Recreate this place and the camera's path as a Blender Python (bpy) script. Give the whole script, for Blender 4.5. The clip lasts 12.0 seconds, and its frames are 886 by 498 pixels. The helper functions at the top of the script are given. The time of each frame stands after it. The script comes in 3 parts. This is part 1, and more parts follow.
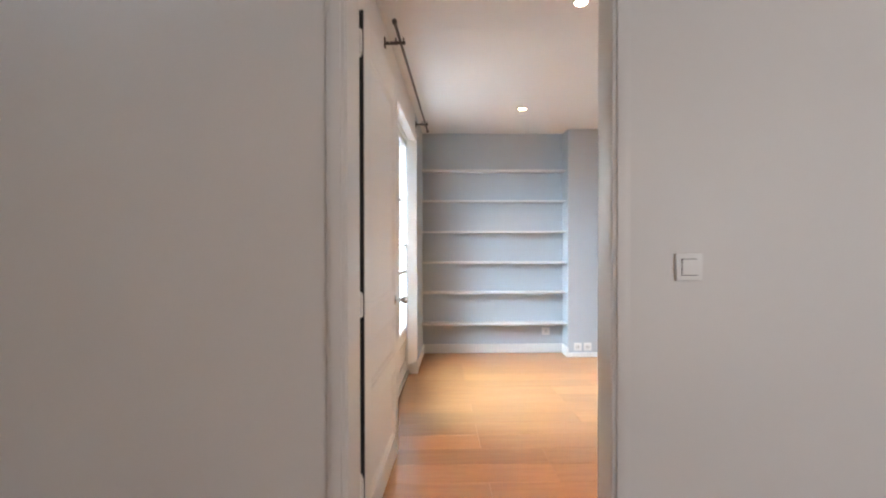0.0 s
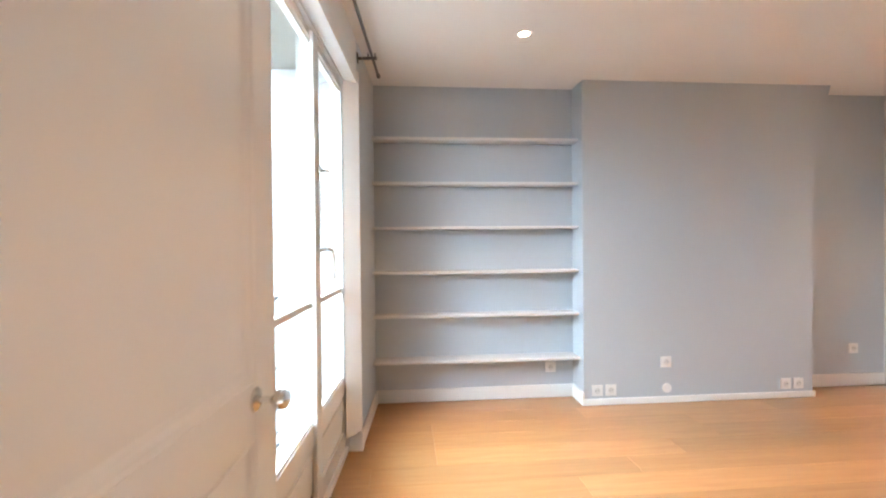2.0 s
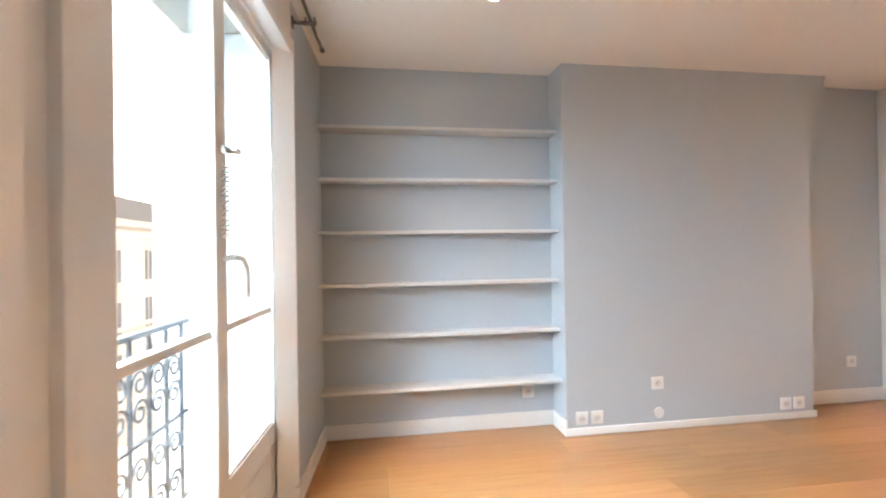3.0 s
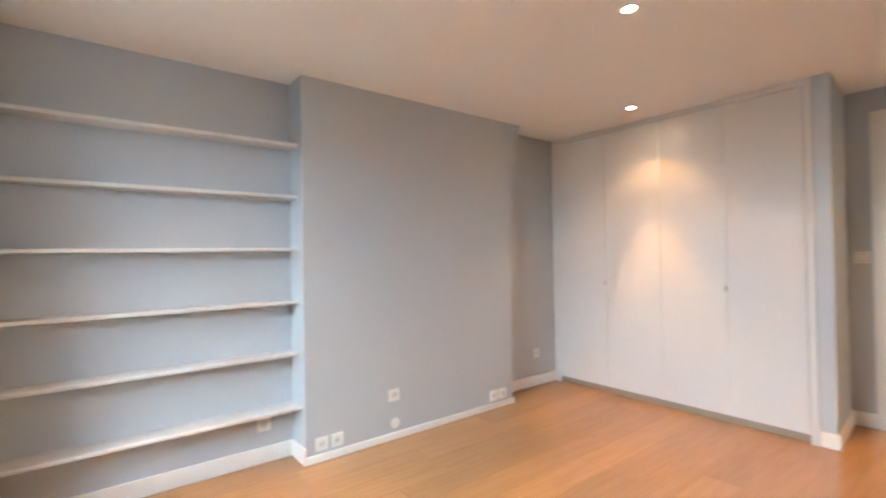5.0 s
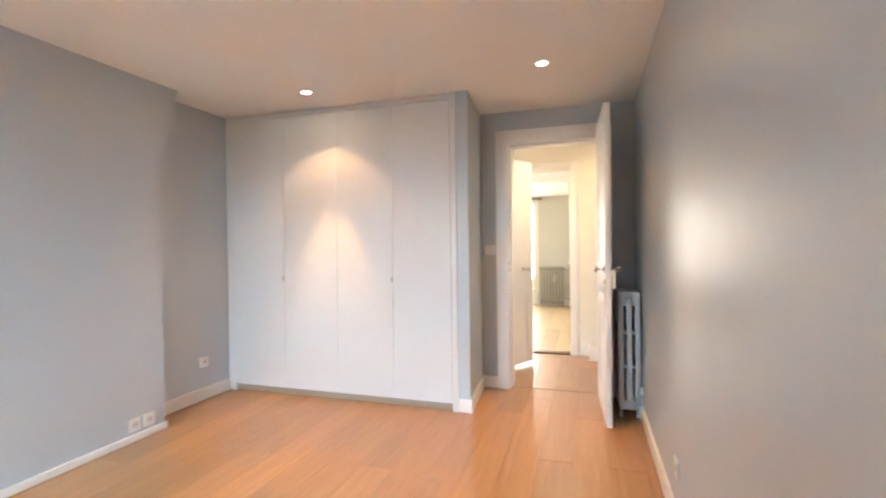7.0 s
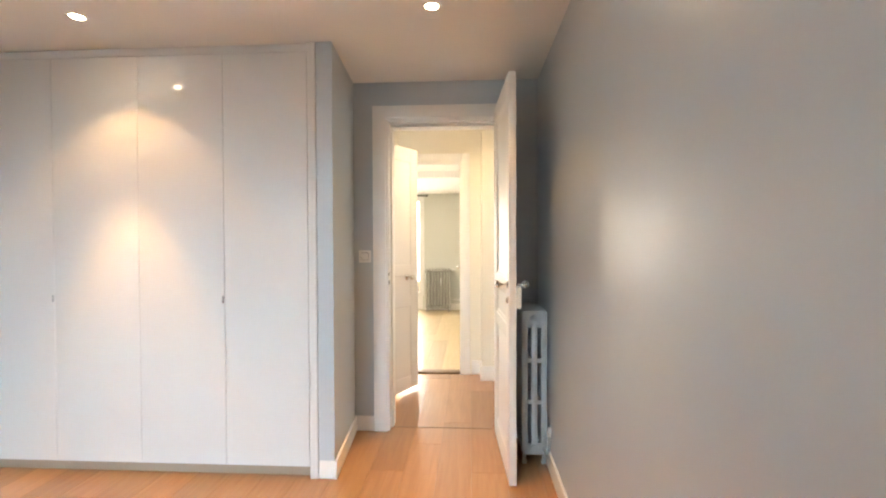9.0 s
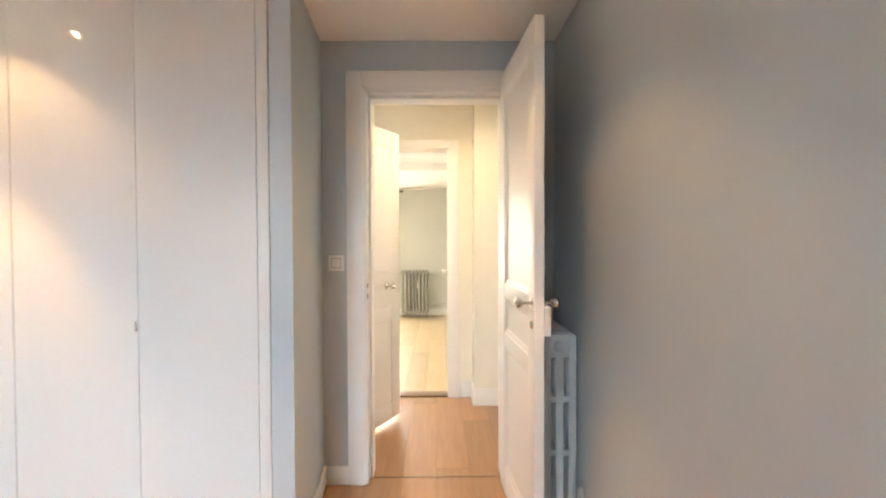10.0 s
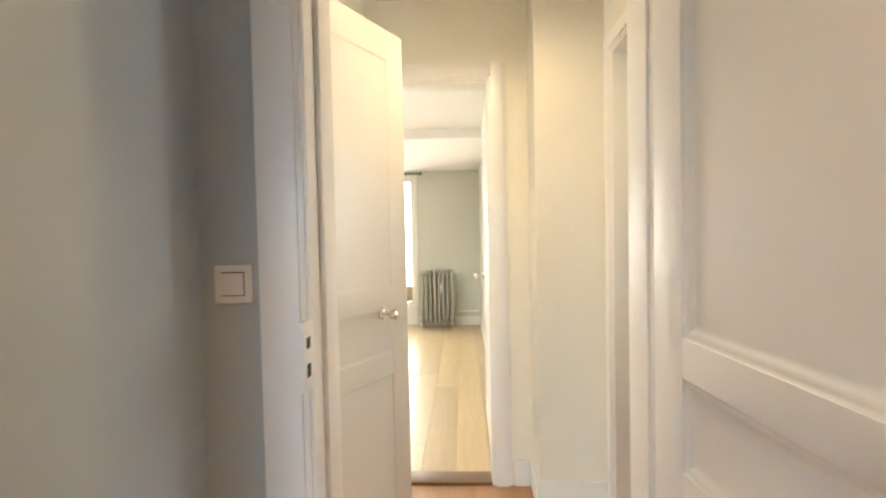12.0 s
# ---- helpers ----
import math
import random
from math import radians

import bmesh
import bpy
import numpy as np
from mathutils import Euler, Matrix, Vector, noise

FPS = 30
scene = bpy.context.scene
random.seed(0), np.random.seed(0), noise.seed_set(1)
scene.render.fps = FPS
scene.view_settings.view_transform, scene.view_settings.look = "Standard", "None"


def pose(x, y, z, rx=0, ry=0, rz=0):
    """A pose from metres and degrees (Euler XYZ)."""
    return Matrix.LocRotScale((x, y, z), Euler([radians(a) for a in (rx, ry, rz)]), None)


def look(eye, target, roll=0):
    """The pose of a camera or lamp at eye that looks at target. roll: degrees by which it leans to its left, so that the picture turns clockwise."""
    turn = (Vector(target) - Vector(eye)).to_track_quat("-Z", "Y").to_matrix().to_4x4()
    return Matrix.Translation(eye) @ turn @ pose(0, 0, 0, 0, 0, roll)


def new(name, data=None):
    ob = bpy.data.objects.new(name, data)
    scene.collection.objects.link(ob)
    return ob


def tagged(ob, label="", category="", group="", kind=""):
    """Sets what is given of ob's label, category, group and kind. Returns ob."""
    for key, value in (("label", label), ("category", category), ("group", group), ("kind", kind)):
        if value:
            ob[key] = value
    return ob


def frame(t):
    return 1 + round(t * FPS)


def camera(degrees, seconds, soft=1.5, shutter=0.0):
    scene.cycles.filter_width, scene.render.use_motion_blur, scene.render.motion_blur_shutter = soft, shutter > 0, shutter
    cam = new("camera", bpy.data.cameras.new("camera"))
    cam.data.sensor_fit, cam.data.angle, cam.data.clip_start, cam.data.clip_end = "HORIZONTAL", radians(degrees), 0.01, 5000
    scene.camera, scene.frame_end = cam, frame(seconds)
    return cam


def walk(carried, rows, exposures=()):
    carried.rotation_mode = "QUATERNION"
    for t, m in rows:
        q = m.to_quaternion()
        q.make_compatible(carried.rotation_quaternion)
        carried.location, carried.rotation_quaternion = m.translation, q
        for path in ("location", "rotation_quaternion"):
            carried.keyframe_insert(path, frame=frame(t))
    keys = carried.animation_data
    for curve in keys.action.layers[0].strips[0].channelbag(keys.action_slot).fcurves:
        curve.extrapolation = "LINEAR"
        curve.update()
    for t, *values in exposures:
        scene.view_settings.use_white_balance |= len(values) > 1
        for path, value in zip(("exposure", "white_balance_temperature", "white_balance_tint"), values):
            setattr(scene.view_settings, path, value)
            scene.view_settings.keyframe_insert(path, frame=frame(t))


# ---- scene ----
cam = camera(87.7, 12.0, soft=2.0, shutter=0.5)
EXPOSURES = [(t, e, k, g) for t, e, k, g in (
    (0.0, -0.13, 8000, 19), (1.0, -0.13, 8200, 20), (2.5, -0.1, 8700, 21), (4.3, -0.5, 8800, 21), (5.0, -0.28, 9000, 22), (6.0, -0.02, 8400, 20),
    (7.5, -0.09, 8000, 15), (9.5, -0.06, 8100, 13), (10.5, -0.1, 7700, 12), (11.5, -0.3, 7500, 10), (12.0, -0.42, 7600, 9))]
PATH = [
    (0, (0.159, -0.435, 1.159), (0.202, 1.564, 1.143), -0.1),
    (0.5, (0.166, -0.058, 1.16), (0.222, 1.941, 1.143), -0.4),
    (1, (0.201, 0.304, 1.17), (0.275, 2.303, 1.149), -0.6),
    (1.5, (0.216, 0.671, 1.172), (0.337, 2.667, 1.152), -0.6),
    (2, (0.258, 1.066, 1.182), (0.43, 3.058, 1.16), -0.5),
    (2.5, (0.3, 1.364, 1.191), (0.529, 3.351, 1.171), -0.4),
    (2.7, (0.322, 1.444, 1.169), (0.578, 3.428, 1.169), -0.5),
    (4.3, (0.522, 1.704, 1.251), (1.278, 3.555, 1.252), -1.9),
    (4.5, (0.512, 1.693, 1.267), (1.409, 3.481, 1.267), -1.4),
    (5, (0.496, 1.6, 1.253), (1.734, 3.171, 1.277), -0.9),
    (5.5, (0.615, 1.587, 1.252), (2.09, 2.937, 1.27), -0.4),
    (6, (0.779, 1.54, 1.25), (2.44, 2.653, 1.261), -0.1),
    (6.5, (0.817, 1.508, 1.257), (2.62, 2.374, 1.252), -0.3),
    (7, (0.91, 1.522, 1.231), (2.819, 2.121, 1.215), -0.7),
    (7.5, (1.011, 1.534, 1.236), (2.968, 1.947, 1.21), -1.1),
    (7.7, (1.086, 1.537, 1.277), (3.053, 1.895, 1.227), -1.0),
    (9.5, (2.04, 1.691, 1.293), (4.039, 1.736, 1.274), -0.2),
    (10, (2.372, 1.777, 1.308), (4.371, 1.762, 1.268), -0.2),
    (10.5, (2.725, 1.809, 1.291), (4.724, 1.777, 1.236), -0.1),
    (11, (3.153, 1.862, 1.279), (5.151, 1.803, 1.198), -0.3),
    (11.5, (3.55, 1.886, 1.281), (5.548, 1.862, 1.199), -0.7),
    (12, (3.864, 1.839, 1.281), (5.861, 1.925, 1.219), -1.2),
]
walk(cam, [(t, look(eye, target, roll)) for t, eye, target, roll in PATH], EXPOSURES)

# ---- world and light ----
world = bpy.data.worlds.new("sky")
scene.world = world
world.use_nodes = True
wn = world.node_tree.nodes
sky = wn.new("ShaderNodeTexSky")
sky.sky_type = "NISHITA"
sky.sun_disc = False
sky.sun_elevation = radians(38)
sky.sun_rotation = radians(110)
wn["Background"].inputs["Strength"].default_value = 0.15
world.node_tree.links.new(sky.outputs[0], wn["Background"].inputs[0])

sun = new("sun", bpy.data.lights.new("sun", "SUN"))
sun.data.energy = 5.0
sun.data.angle = radians(0.6)
sun.data.color = (1.0, 0.95, 0.88)
sun.matrix_world = look((6, -2, 8), (0, 0, 2))


def window_light(name, m, w, h, watts, colour):
    ob = new(name, bpy.data.lights.new(name, "AREA"))
    ob.data.shape, ob.data.size, ob.data.size_y = "RECTANGLE", w, h
    ob.data.energy, ob.data.color = watts, colour
    ob.matrix_world = m
    return ob


WARM = (1.0, 0.66, 0.36)
DAY = (0.41, 0.70, 1.0)
window_light("window_daylight", look((-2.3, 1.65, 3.15), (0.95, 3.1, 0.7)), 6.6, 2.8, 4800, DAY)
window_light("far_window_daylight", look((10.95, 3.05, 1.4), (6.0, 2.5, 0.3)), 1.3, 1.9, 245, (0.95, 0.97, 1.0))
window_light("far_side_window_daylight", look((7.4, 4.95, 1.6), (7.4, 2.0, 0.0)), 1.3, 1.6, 45, (0.95, 0.97, 1.0))
window_light("side_room_daylight", look((5.6, 4.55, 1.6), (5.5, 2.3, 0.0)), 0.9, 1.1, 330, (0.95, 0.98, 1.0))
window_light("kitchen_daylight", look((6.3, -1.1, 1.6), (6.4, 1.0, 1.1)), 1.0, 1.1, 40, (0.78, 0.88, 1.0))
# Unseen cool source behind the starting point, added to light the entry hall.
window_light("entry_cool_fill", look((2.4, -2.15, 1.1), (1.2, 0.9, 0.8)), 1.0, 1.5, 34, (0.62, 0.80, 1.0))


CREAMY = (1.0, 0.77, 0.48)


def lamp(x, y, z, watts, size=74, blend=0.5, colour=WARM):
    ob = new("downlight_beam", bpy.data.lights.new("downlight_beam", "SPOT"))
    ob.data.energy, ob.data.color = watts, colour
    ob.data.spot_size, ob.data.spot_blend, ob.data.shadow_soft_size = radians(size), blend, 0.03
    ob.location = (x, y, z)


SPOTS = [(0.945, 3.61), (0.89, 1.83), (2.46, 2.70), (3.825, 3.465), (3.84, 1.785)]
# Passage lamp, then an unseen lamp added to warm the entry hall walls.
HALL_SPOTS = [(5.45, 1.72, 2.45), (0.0, -0.45, 2.36)]
for sx, sy in SPOTS:
    lamp(sx, sy, 2.34, 22, 99, 0.32)
    lamp(sx, sy, 2.338, 135, 47, 0.35)
for sx, sy, sz in HALL_SPOTS:
    lamp(sx, sy, sz - 0.016, 54 if sx > 1 else 9, 150, 0.9, CREAMY if sx > 1 else WARM)


# ---- materials ----
def material(name, colour, rough=0.5, metal=0.0, coat=0.0):
    m = bpy.data.materials.new(name)
    m.use_nodes = True
    b = m.node_tree.nodes["Principled BSDF"]
    b.inputs["Base Color"].default_value = (*colour, 1)
    b.inputs["Roughness"].default_value = rough
    b.inputs["Metallic"].default_value = metal
    b.inputs["Coat Weight"].default_value = coat
    b.inputs["Coat Roughness"].default_value = 0.03
    return m, m.node_tree.nodes, m.node_tree.links, b


def paint(name, colour, rough, bump=0.05, vary=0.04, grain=11, coat=0.0, wave=0.0):
    """Painted surface: roller texture, faint patches in tone and gloss."""
    m, n, l, b = material(name, colour, rough, coat=coat)
    tc = n.new("ShaderNodeTexCoord")
    big = n.new("ShaderNodeTexNoise")
    big.inputs["Scale"].default_value = 1.7
    big.inputs["Detail"].default_value = 5
    fine = n.new("ShaderNodeTexNoise")
    fine.inputs["Scale"].default_value = grain
    fine.inputs["Detail"].default_value = 1
    mid = n.new("ShaderNodeTexNoise")
    mid.inputs["Scale"].default_value = 6
    mid.inputs["Detail"].default_value = 1
    for t in (big, mid):
        l.new(tc.outputs["Object"], t.inputs["Vector"])
    mp = n.new("ShaderNodeMapping")
    mp.inputs["Scale"].default_value = (1.0, 1.0, 0.3)
    l.new(tc.outputs["Object"], mp.inputs["Vector"])
    l.new(mp.outputs[0], fine.inputs["Vector"])
    ramp = n.new("ShaderNodeMix")
    ramp.data_type = "RGBA"
    ramp.inputs[6].default_value = (*[c * (1 - vary) for c in colour], 1)
    ramp.inputs[7].default_value = (*[min(1, c * (1 + vary)) for c in colour], 1)
    l.new(big.outputs["Fac"], ramp.inputs[0])
    l.new(ramp.outputs[2], b.inputs["Base Color"])
    mr = n.new("ShaderNodeMapRange")
    mr.inputs[3].default_value = rough - 0.03
    mr.inputs[4].default_value = rough + 0.03
    l.new(mid.outputs["Fac"], mr.inputs[0])
    l.new(mr.outputs[0], b.inputs["Roughness"])
    bp = n.new("ShaderNodeBump")
    bp.inputs["Strength"].default_value = bump
    bp.inputs["Distance"].default_value = 0.004
    l.new(fine.outputs["Fac"], bp.inputs["Height"])
    l.new(bp.outputs[0], b.inputs["Normal"])
    if wave:
        tall = n.new("ShaderNodeMapping")
        tall.inputs["Scale"].default_value = (3.2, 3.2, 0.35)
        l.new(tc.outputs["Object"], tall.inputs["Vector"])
        lumps = n.new("ShaderNodeTexNoise")
        lumps.inputs["Scale"].default_value = 1.0
        lumps.inputs["Detail"].default_value = 2
        l.new(tall.outputs[0], lumps.inputs["Vector"])
        old = n.new("ShaderNodeBump")
        old.inputs["Strength"].default_value = 0.5
        old.inputs["Distance"].default_value = wave
        l.new(lumps.outputs["Fac"], old.inputs["Height"])
        l.new(old.outputs[0], bp.inputs["Normal"])
    return m


def wood_floor(name, light, dark, rough):
    """Varnished boards with grain along x; each board its own tone."""
    m, n, l, b = material(name, light, rough, coat=0.45)
    b.inputs["Coat Roughness"].default_value = 0.16
    tc = n.new("ShaderNodeTexCoord")
    info = n.new("ShaderNodeObjectInfo")
    shift = n.new("ShaderNodeVectorMath")
    shift.operation = "ADD"
    sc = n.new("ShaderNodeMath")
    sc.operation = "MULTIPLY"
    sc.inputs[1].default_value = 37.0
    l.new(info.outputs["Random"], sc.inputs[0])
    l.new(tc.outputs["Object"], shift.inputs[0])
    l.new(sc.outputs[0], shift.inputs[1])
    mp = n.new("ShaderNodeMapping")
    mp.inputs["Scale"].default_value = (1.2, 16, 8)
    l.new(shift.outputs[0], mp.inputs["Vector"])
    gr = n.new("ShaderNodeTexNoise")
    gr.inputs["Scale"].default_value = 2.2
    gr.inputs["Detail"].default_value = 8
    gr.inputs["Distortion"].default_value = 0.6
    l.new(mp.outputs[0], gr.inputs["Vector"])
    mp2 = n.new("ShaderNodeMapping")
    mp2.inputs["Scale"].default_value = (6, 140, 60)
    l.new(shift.outputs[0], mp2.inputs["Vector"])
    pore = n.new("ShaderNodeTexNoise")
    pore.inputs["Scale"].default_value = 2.0
    pore.inputs["Detail"].default_value = 4
    l.new(mp2.outputs[0], pore.inputs["Vector"])
    cr = n.new("ShaderNodeValToRGB")
    cr.color_ramp.elements[0].position, cr.color_ramp.elements[1].position = 0.3, 0.72
    cr.color_ramp.elements[0].color = (*dark, 1)
    cr.color_ramp.elements[1].color = (*light, 1)
    l.new(gr.outputs["Fac"], cr.inputs[0])
    hsv = n.new("ShaderNodeHueSaturation")
    mv = n.new("ShaderNodeMapRange")
    mv.inputs[3].default_value, mv.inputs[4].default_value = 0.84, 1.14
    l.new(info.outputs["Random"], mv.inputs[0])
    l.new(mv.outputs[0], hsv.inputs["Value"])
    l.new(cr.outputs[0], hsv.inputs["Color"])
    l.new(hsv.outputs[0], b.inputs["Base Color"])
    mr = n.new("ShaderNodeMapRange")
    mr.inputs[3].default_value, mr.inputs[4].default_value = rough - 0.05, rough + 0.1
    l.new(pore.outputs["Fac"], mr.inputs[0])
    l.new(mr.outputs[0], b.inputs["Roughness"])
    bp = n.new("ShaderNodeBump")
    bp.inputs["Strength"].default_value = 0.06
    bp.inputs["Distance"].default_value = 0.002
    l.new(pore.outputs["Fac"], bp.inputs["Height"])
    l.new(bp.outputs[0], b.inputs["Normal"])
    return m


BLUE = paint("blue_grey_satin_paint", (0.445, 0.50, 0.545), 0.345, 0.02, 0.03, wave=0.006)
BLUE.node_tree.nodes["Principled BSDF"].inputs["Specular IOR Level"].default_value = 1.0
CREAM = paint("cream_wall_paint", (0.80, 0.77, 0.68), 0.42, 0.02, 0.03)
HALLWHITE = paint("off_white_wall_paint", (0.71, 0.69, 0.675), 0.45, 0.02, 0.03)
GREEN = paint("grey_green_wall_paint", (0.60, 0.61, 0.56), 0.5, 0.02, 0.03)
WHITE = paint("white_gloss_woodwork", (0.80, 0.79, 0.77), 0.33, 0.012, 0.02, 25)
WHITE.node_tree.nodes["Principled BSDF"].inputs["Specular IOR Level"].default_value = 0.8
PLAIN = paint("white_ceiling_paint", (0.89, 0.88, 0.86), 0.8, 0.08, 0.02)
LACQUER = paint("white_lacquer", (0.70, 0.695, 0.69), 0.42, 0.008, 0.015, 20, 0.4)
FLOOR = wood_floor("varnished_oak", (0.40, 0.200, 0.082), (0.332, 0.152, 0.056), 0.345)
FLOOR_PALE = wood_floor("pale_oak", (0.58, 0.44, 0.26), (0.51, 0.38, 0.21), 0.345)
OLDIRON = paint("grey_green_radiator_enamel", (0.36, 0.355, 0.31), 0.42, 0.1, 0.05, 40)
IRON = paint("grey_white_radiator_enamel", (0.44, 0.47, 0.49), 0.35, 0.1, 0.05, 40)
CHROME = material("polished_nickel", (0.72, 0.70, 0.67), 0.16, 1.0)[0]
BRONZE = paint("dark_bronze_metal", (0.075, 0.062, 0.055), 0.4, 0.05, 0.2)
PLASTIC = material("white_plastic", (0.78, 0.78, 0.77), 0.35)[0]
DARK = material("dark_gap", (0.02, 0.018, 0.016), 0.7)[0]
KICK = paint("taupe_plinth", (0.36, 0.27, 0.20), 0.45, 0.05, 0.06)
WROUGHT = paint("black_wrought_iron", (0.03, 0.033, 0.038), 0.5, 0.2, 0.2)
STONE = paint("pale_limestone", (0.74, 0.73, 0.70), 0.8, 0.3, 0.06, 40)
ZINC = paint("grey_zinc_roof", (0.25, 0.27, 0.30), 0.5, 0.1, 0.1)
GREYMETAL = paint("blue_grey_appliance", (0.22, 0.25, 0.30), 0.36, 0.03, 0.05)
GLASS = bpy.data.materials.new("window_glass")
GLASS.use_nodes = True
gb = GLASS.node_tree.nodes["Principled BSDF"]
gb.inputs["Base Color"].default_value = (0.97, 0.985, 0.98, 1)
gb.inputs["Roughness"].default_value = 0.0
gb.inputs["IOR"].default_value = 1.45
gb.inputs["Transmission Weight"].default_value = 1.0
LAMP = bpy.data.materials.new("lamp_glow")
LAMP.use_nodes = True
lb = LAMP.node_tree.nodes["Principled BSDF"]
lb.inputs["Emission Color"].default_value = (1.0, 0.86, 0.66, 1)
lb.inputs["Emission Strength"].default_value = 130


# ---- mesh helpers ----
def box(bm, x0, y0, z0, x1, y1, z1, bevel=0.0, m=None):
    """A box between two corners, its edges rounded by bevel, moved by m."""
    r = bmesh.ops.create_cube(bm, size=1)
    vs = r["verts"]
    for v in vs:
        v.co = Vector(((x0 + x1) / 2 + v.co.x * (x1 - x0), (y0 + y1) / 2 + v.co.y * (y1 - y0), (z0 + z1) / 2 + v.co.z * (z1 - z0)))
    if bevel:
        es = list({e for v in vs for e in v.link_edges})
        out = bmesh.ops.bevel(bm, geom=es, offset=bevel, segments=2, profile=0.6, affect="EDGES")
        vs = list({v for f in out["faces"] for v in f.verts} | {v for v in vs if v.is_valid})
    if m is not None:
        bmesh.ops.transform(bm, matrix=m, verts=[v for v in vs if v.is_valid])
    return bm


def boxes(*items, bevel=0.0, m=None):
    bm = bmesh.new()
    for it in items:
        box(bm, *it, bevel=bevel, m=m)
    return bm


def lathe(profile, segs=24, m=None, bm=None):
    """A solid of revolution about z from (radius, height) pairs."""
    bm = bm or bmesh.new()
    rings = []
    for r, z in profile:
        rings.append([bm.verts.new((r * math.cos(2 * math.pi * i / segs), r * math.sin(2 * math.pi * i / segs), z)) for i in range(segs)])
    for a, b in zip(rings, rings[1:]):
        for i in range(segs):
            bm.faces.new((a[i], a[(i + 1) % segs], b[(i + 1) % segs], b[i]))
    bm.faces.new(list(reversed(rings[0])))
    bm.faces.new(rings[-1])
    if m is not None:
        bmesh.ops.transform(bm, matrix=m, verts=[v for r in rings for v in r])
    return bm


def tube(points, radius, segs=8, bm=None):
    """A round bar through points."""
    bm = bm or bmesh.new()
    pts = [Vector(p) for p in points]
    rings = []
    side = None
    for i, p in enumerate(pts):
        d = (pts[min(i + 1, len(pts) - 1)] - pts[max(i - 1, 0)]).normalized()
        ref = side or (Vector((0, 0, 1)) if abs(d.z) < 0.9 else Vector((1, 0, 0)))
        side = (ref - d * ref.dot(d)).normalized()
        up = d.cross(side)
        rings.append([bm.verts.new(p + radius * (math.cos(2 * math.pi * k / segs) * side + math.sin(2 * math.pi * k / segs) * up)) for k in range(segs)])
    for a, b in zip(rings, rings[1:]):
        for k in range(segs):
            bm.faces.new((a[k], a[(k + 1) % segs], b[(k + 1) % segs], b[k]))
    bm.faces.new(list(reversed(rings[0])))
    bm.faces.new(rings[-1])
    return bm


def mesh_of(name, bm, mat, smooth=True):
    bmesh.ops.recalc_face_normals(bm, faces=bm.faces)
    me = bpy.data.meshes.new(name)
    bm.to_mesh(me)
    bm.free()
    me.materials.append(mat)
    if smooth:
        me.shade_smooth()
        me.set_sharp_from_angle(angle=radians(32))
    return me


def thing(name, at=None, label="", category="", group="", kind=""):
    ob = new(name)
    ob.empty_display_size = 0.1
    if at is not None:
        ob.matrix_world = at
    return tagged(ob, label, category, group, kind)


def solid(name, bm, mat, label="", category="", group="", kind=""):
    return tagged(new(name, mesh_of(name, bm, mat)), label, category, group, kind)


def structure(name, bm, mat, label=""):
    return solid(name, bm, mat, label, kind="structure")


def part(name, bm, mat, parent, label="", m=None):
    ob = new(name, mesh_of(name, bm, mat))
    ob.parent = parent
    if m is not None:
        ob.matrix_basis = m
    return tagged(ob, label)


# ---- large structure ----
CEIL = 2.356
SOUTH, NORTH, EAST = 1.165, 4.515, 4.825
WEST = pose(0.0, 3.75, 0, 0, 0, -3.6)      # frame of the window wall: local x into the room, local -y along it


def prism(points, z0, z1):
    """An upright solid on a floor outline, given anticlockwise."""
    bm = bmesh.new()
    f = bm.faces.new([bm.verts.new((x, y, z0)) for x, y in points])
    up = bmesh.ops.extrude_face_region(bm, geom=[f])
    bmesh.ops.translate(bm, vec=(0, 0, z1 - z0), verts=[v for v in up["geom"] if isinstance(v, bmesh.types.BMVert)])
    bmesh.ops.recalc_face_normals(bm, faces=bm.faces)
    return bm


def wall_x(y0, y1, x0, x1, z1, holes, z0=0.0):
    """Boxes of a wall along x with openings (x0, x1, z0, z1)."""
    out, at = [], x0
    for a, b, lo, hi in sorted(holes):
        out.append((at, y0, z0, a, y1, z1))
        if lo > z0:
            out.append((a, y0, z0, b, y1, lo))
        if hi < z1:
            out.append((a, y0, hi, b, y1, z1))
        at = b
    out.append((at, y0, z0, x1, y1, z1))
    return boxes(*out)


def wall_y(x0, x1, y0, y1, z1, holes, z0=0.0):
    """Boxes of a wall along y with openings (y0, y1, z0, z1)."""
    out, at = [], y0
    for a, b, lo, hi in sorted(holes):
        out.append((x0, at, z0, x1, a, z1))
        if lo > z0:
            out.append((x0, a, z0, x1, b, lo))
        if hi < z1:
            out.append((x0, a, hi, x1, b, z1))
        at = b
    out.append((x0, at, z0, x1, y1, z1))
    return boxes(*out)


# entry hall side of the south wall is painted off-white, the room side blue grey
structure("wall_south", wall_x(1.05, SOUTH, -0.5, EAST, CEIL, [(-0.105, 0.765, 0, 2.10)]), BLUE)
structure("wall_entry_hall", wall_x(0.945, 1.05, -1.27, 3.0, CEIL, [(-0.105, 0.70, 0, 2.07)]), HALLWHITE)
structure("wall_entry_west", wall_y(-1.27, -1.17, -2.0, 1.05, CEIL, []), HALLWHITE)
structure("wall_entry_east", wall_y(3.0, 3.1, -2.0, 1.05, CEIL, []), HALLWHITE)
# Opening out of view, added to let the entry hall's fill lamp in.
structure("wall_entry_south", wall_x(-2.1, -2.0, -1.27, 3.1, CEIL, [(1.8, 2.95, 0.3, 1.95)]), HALLWHITE)
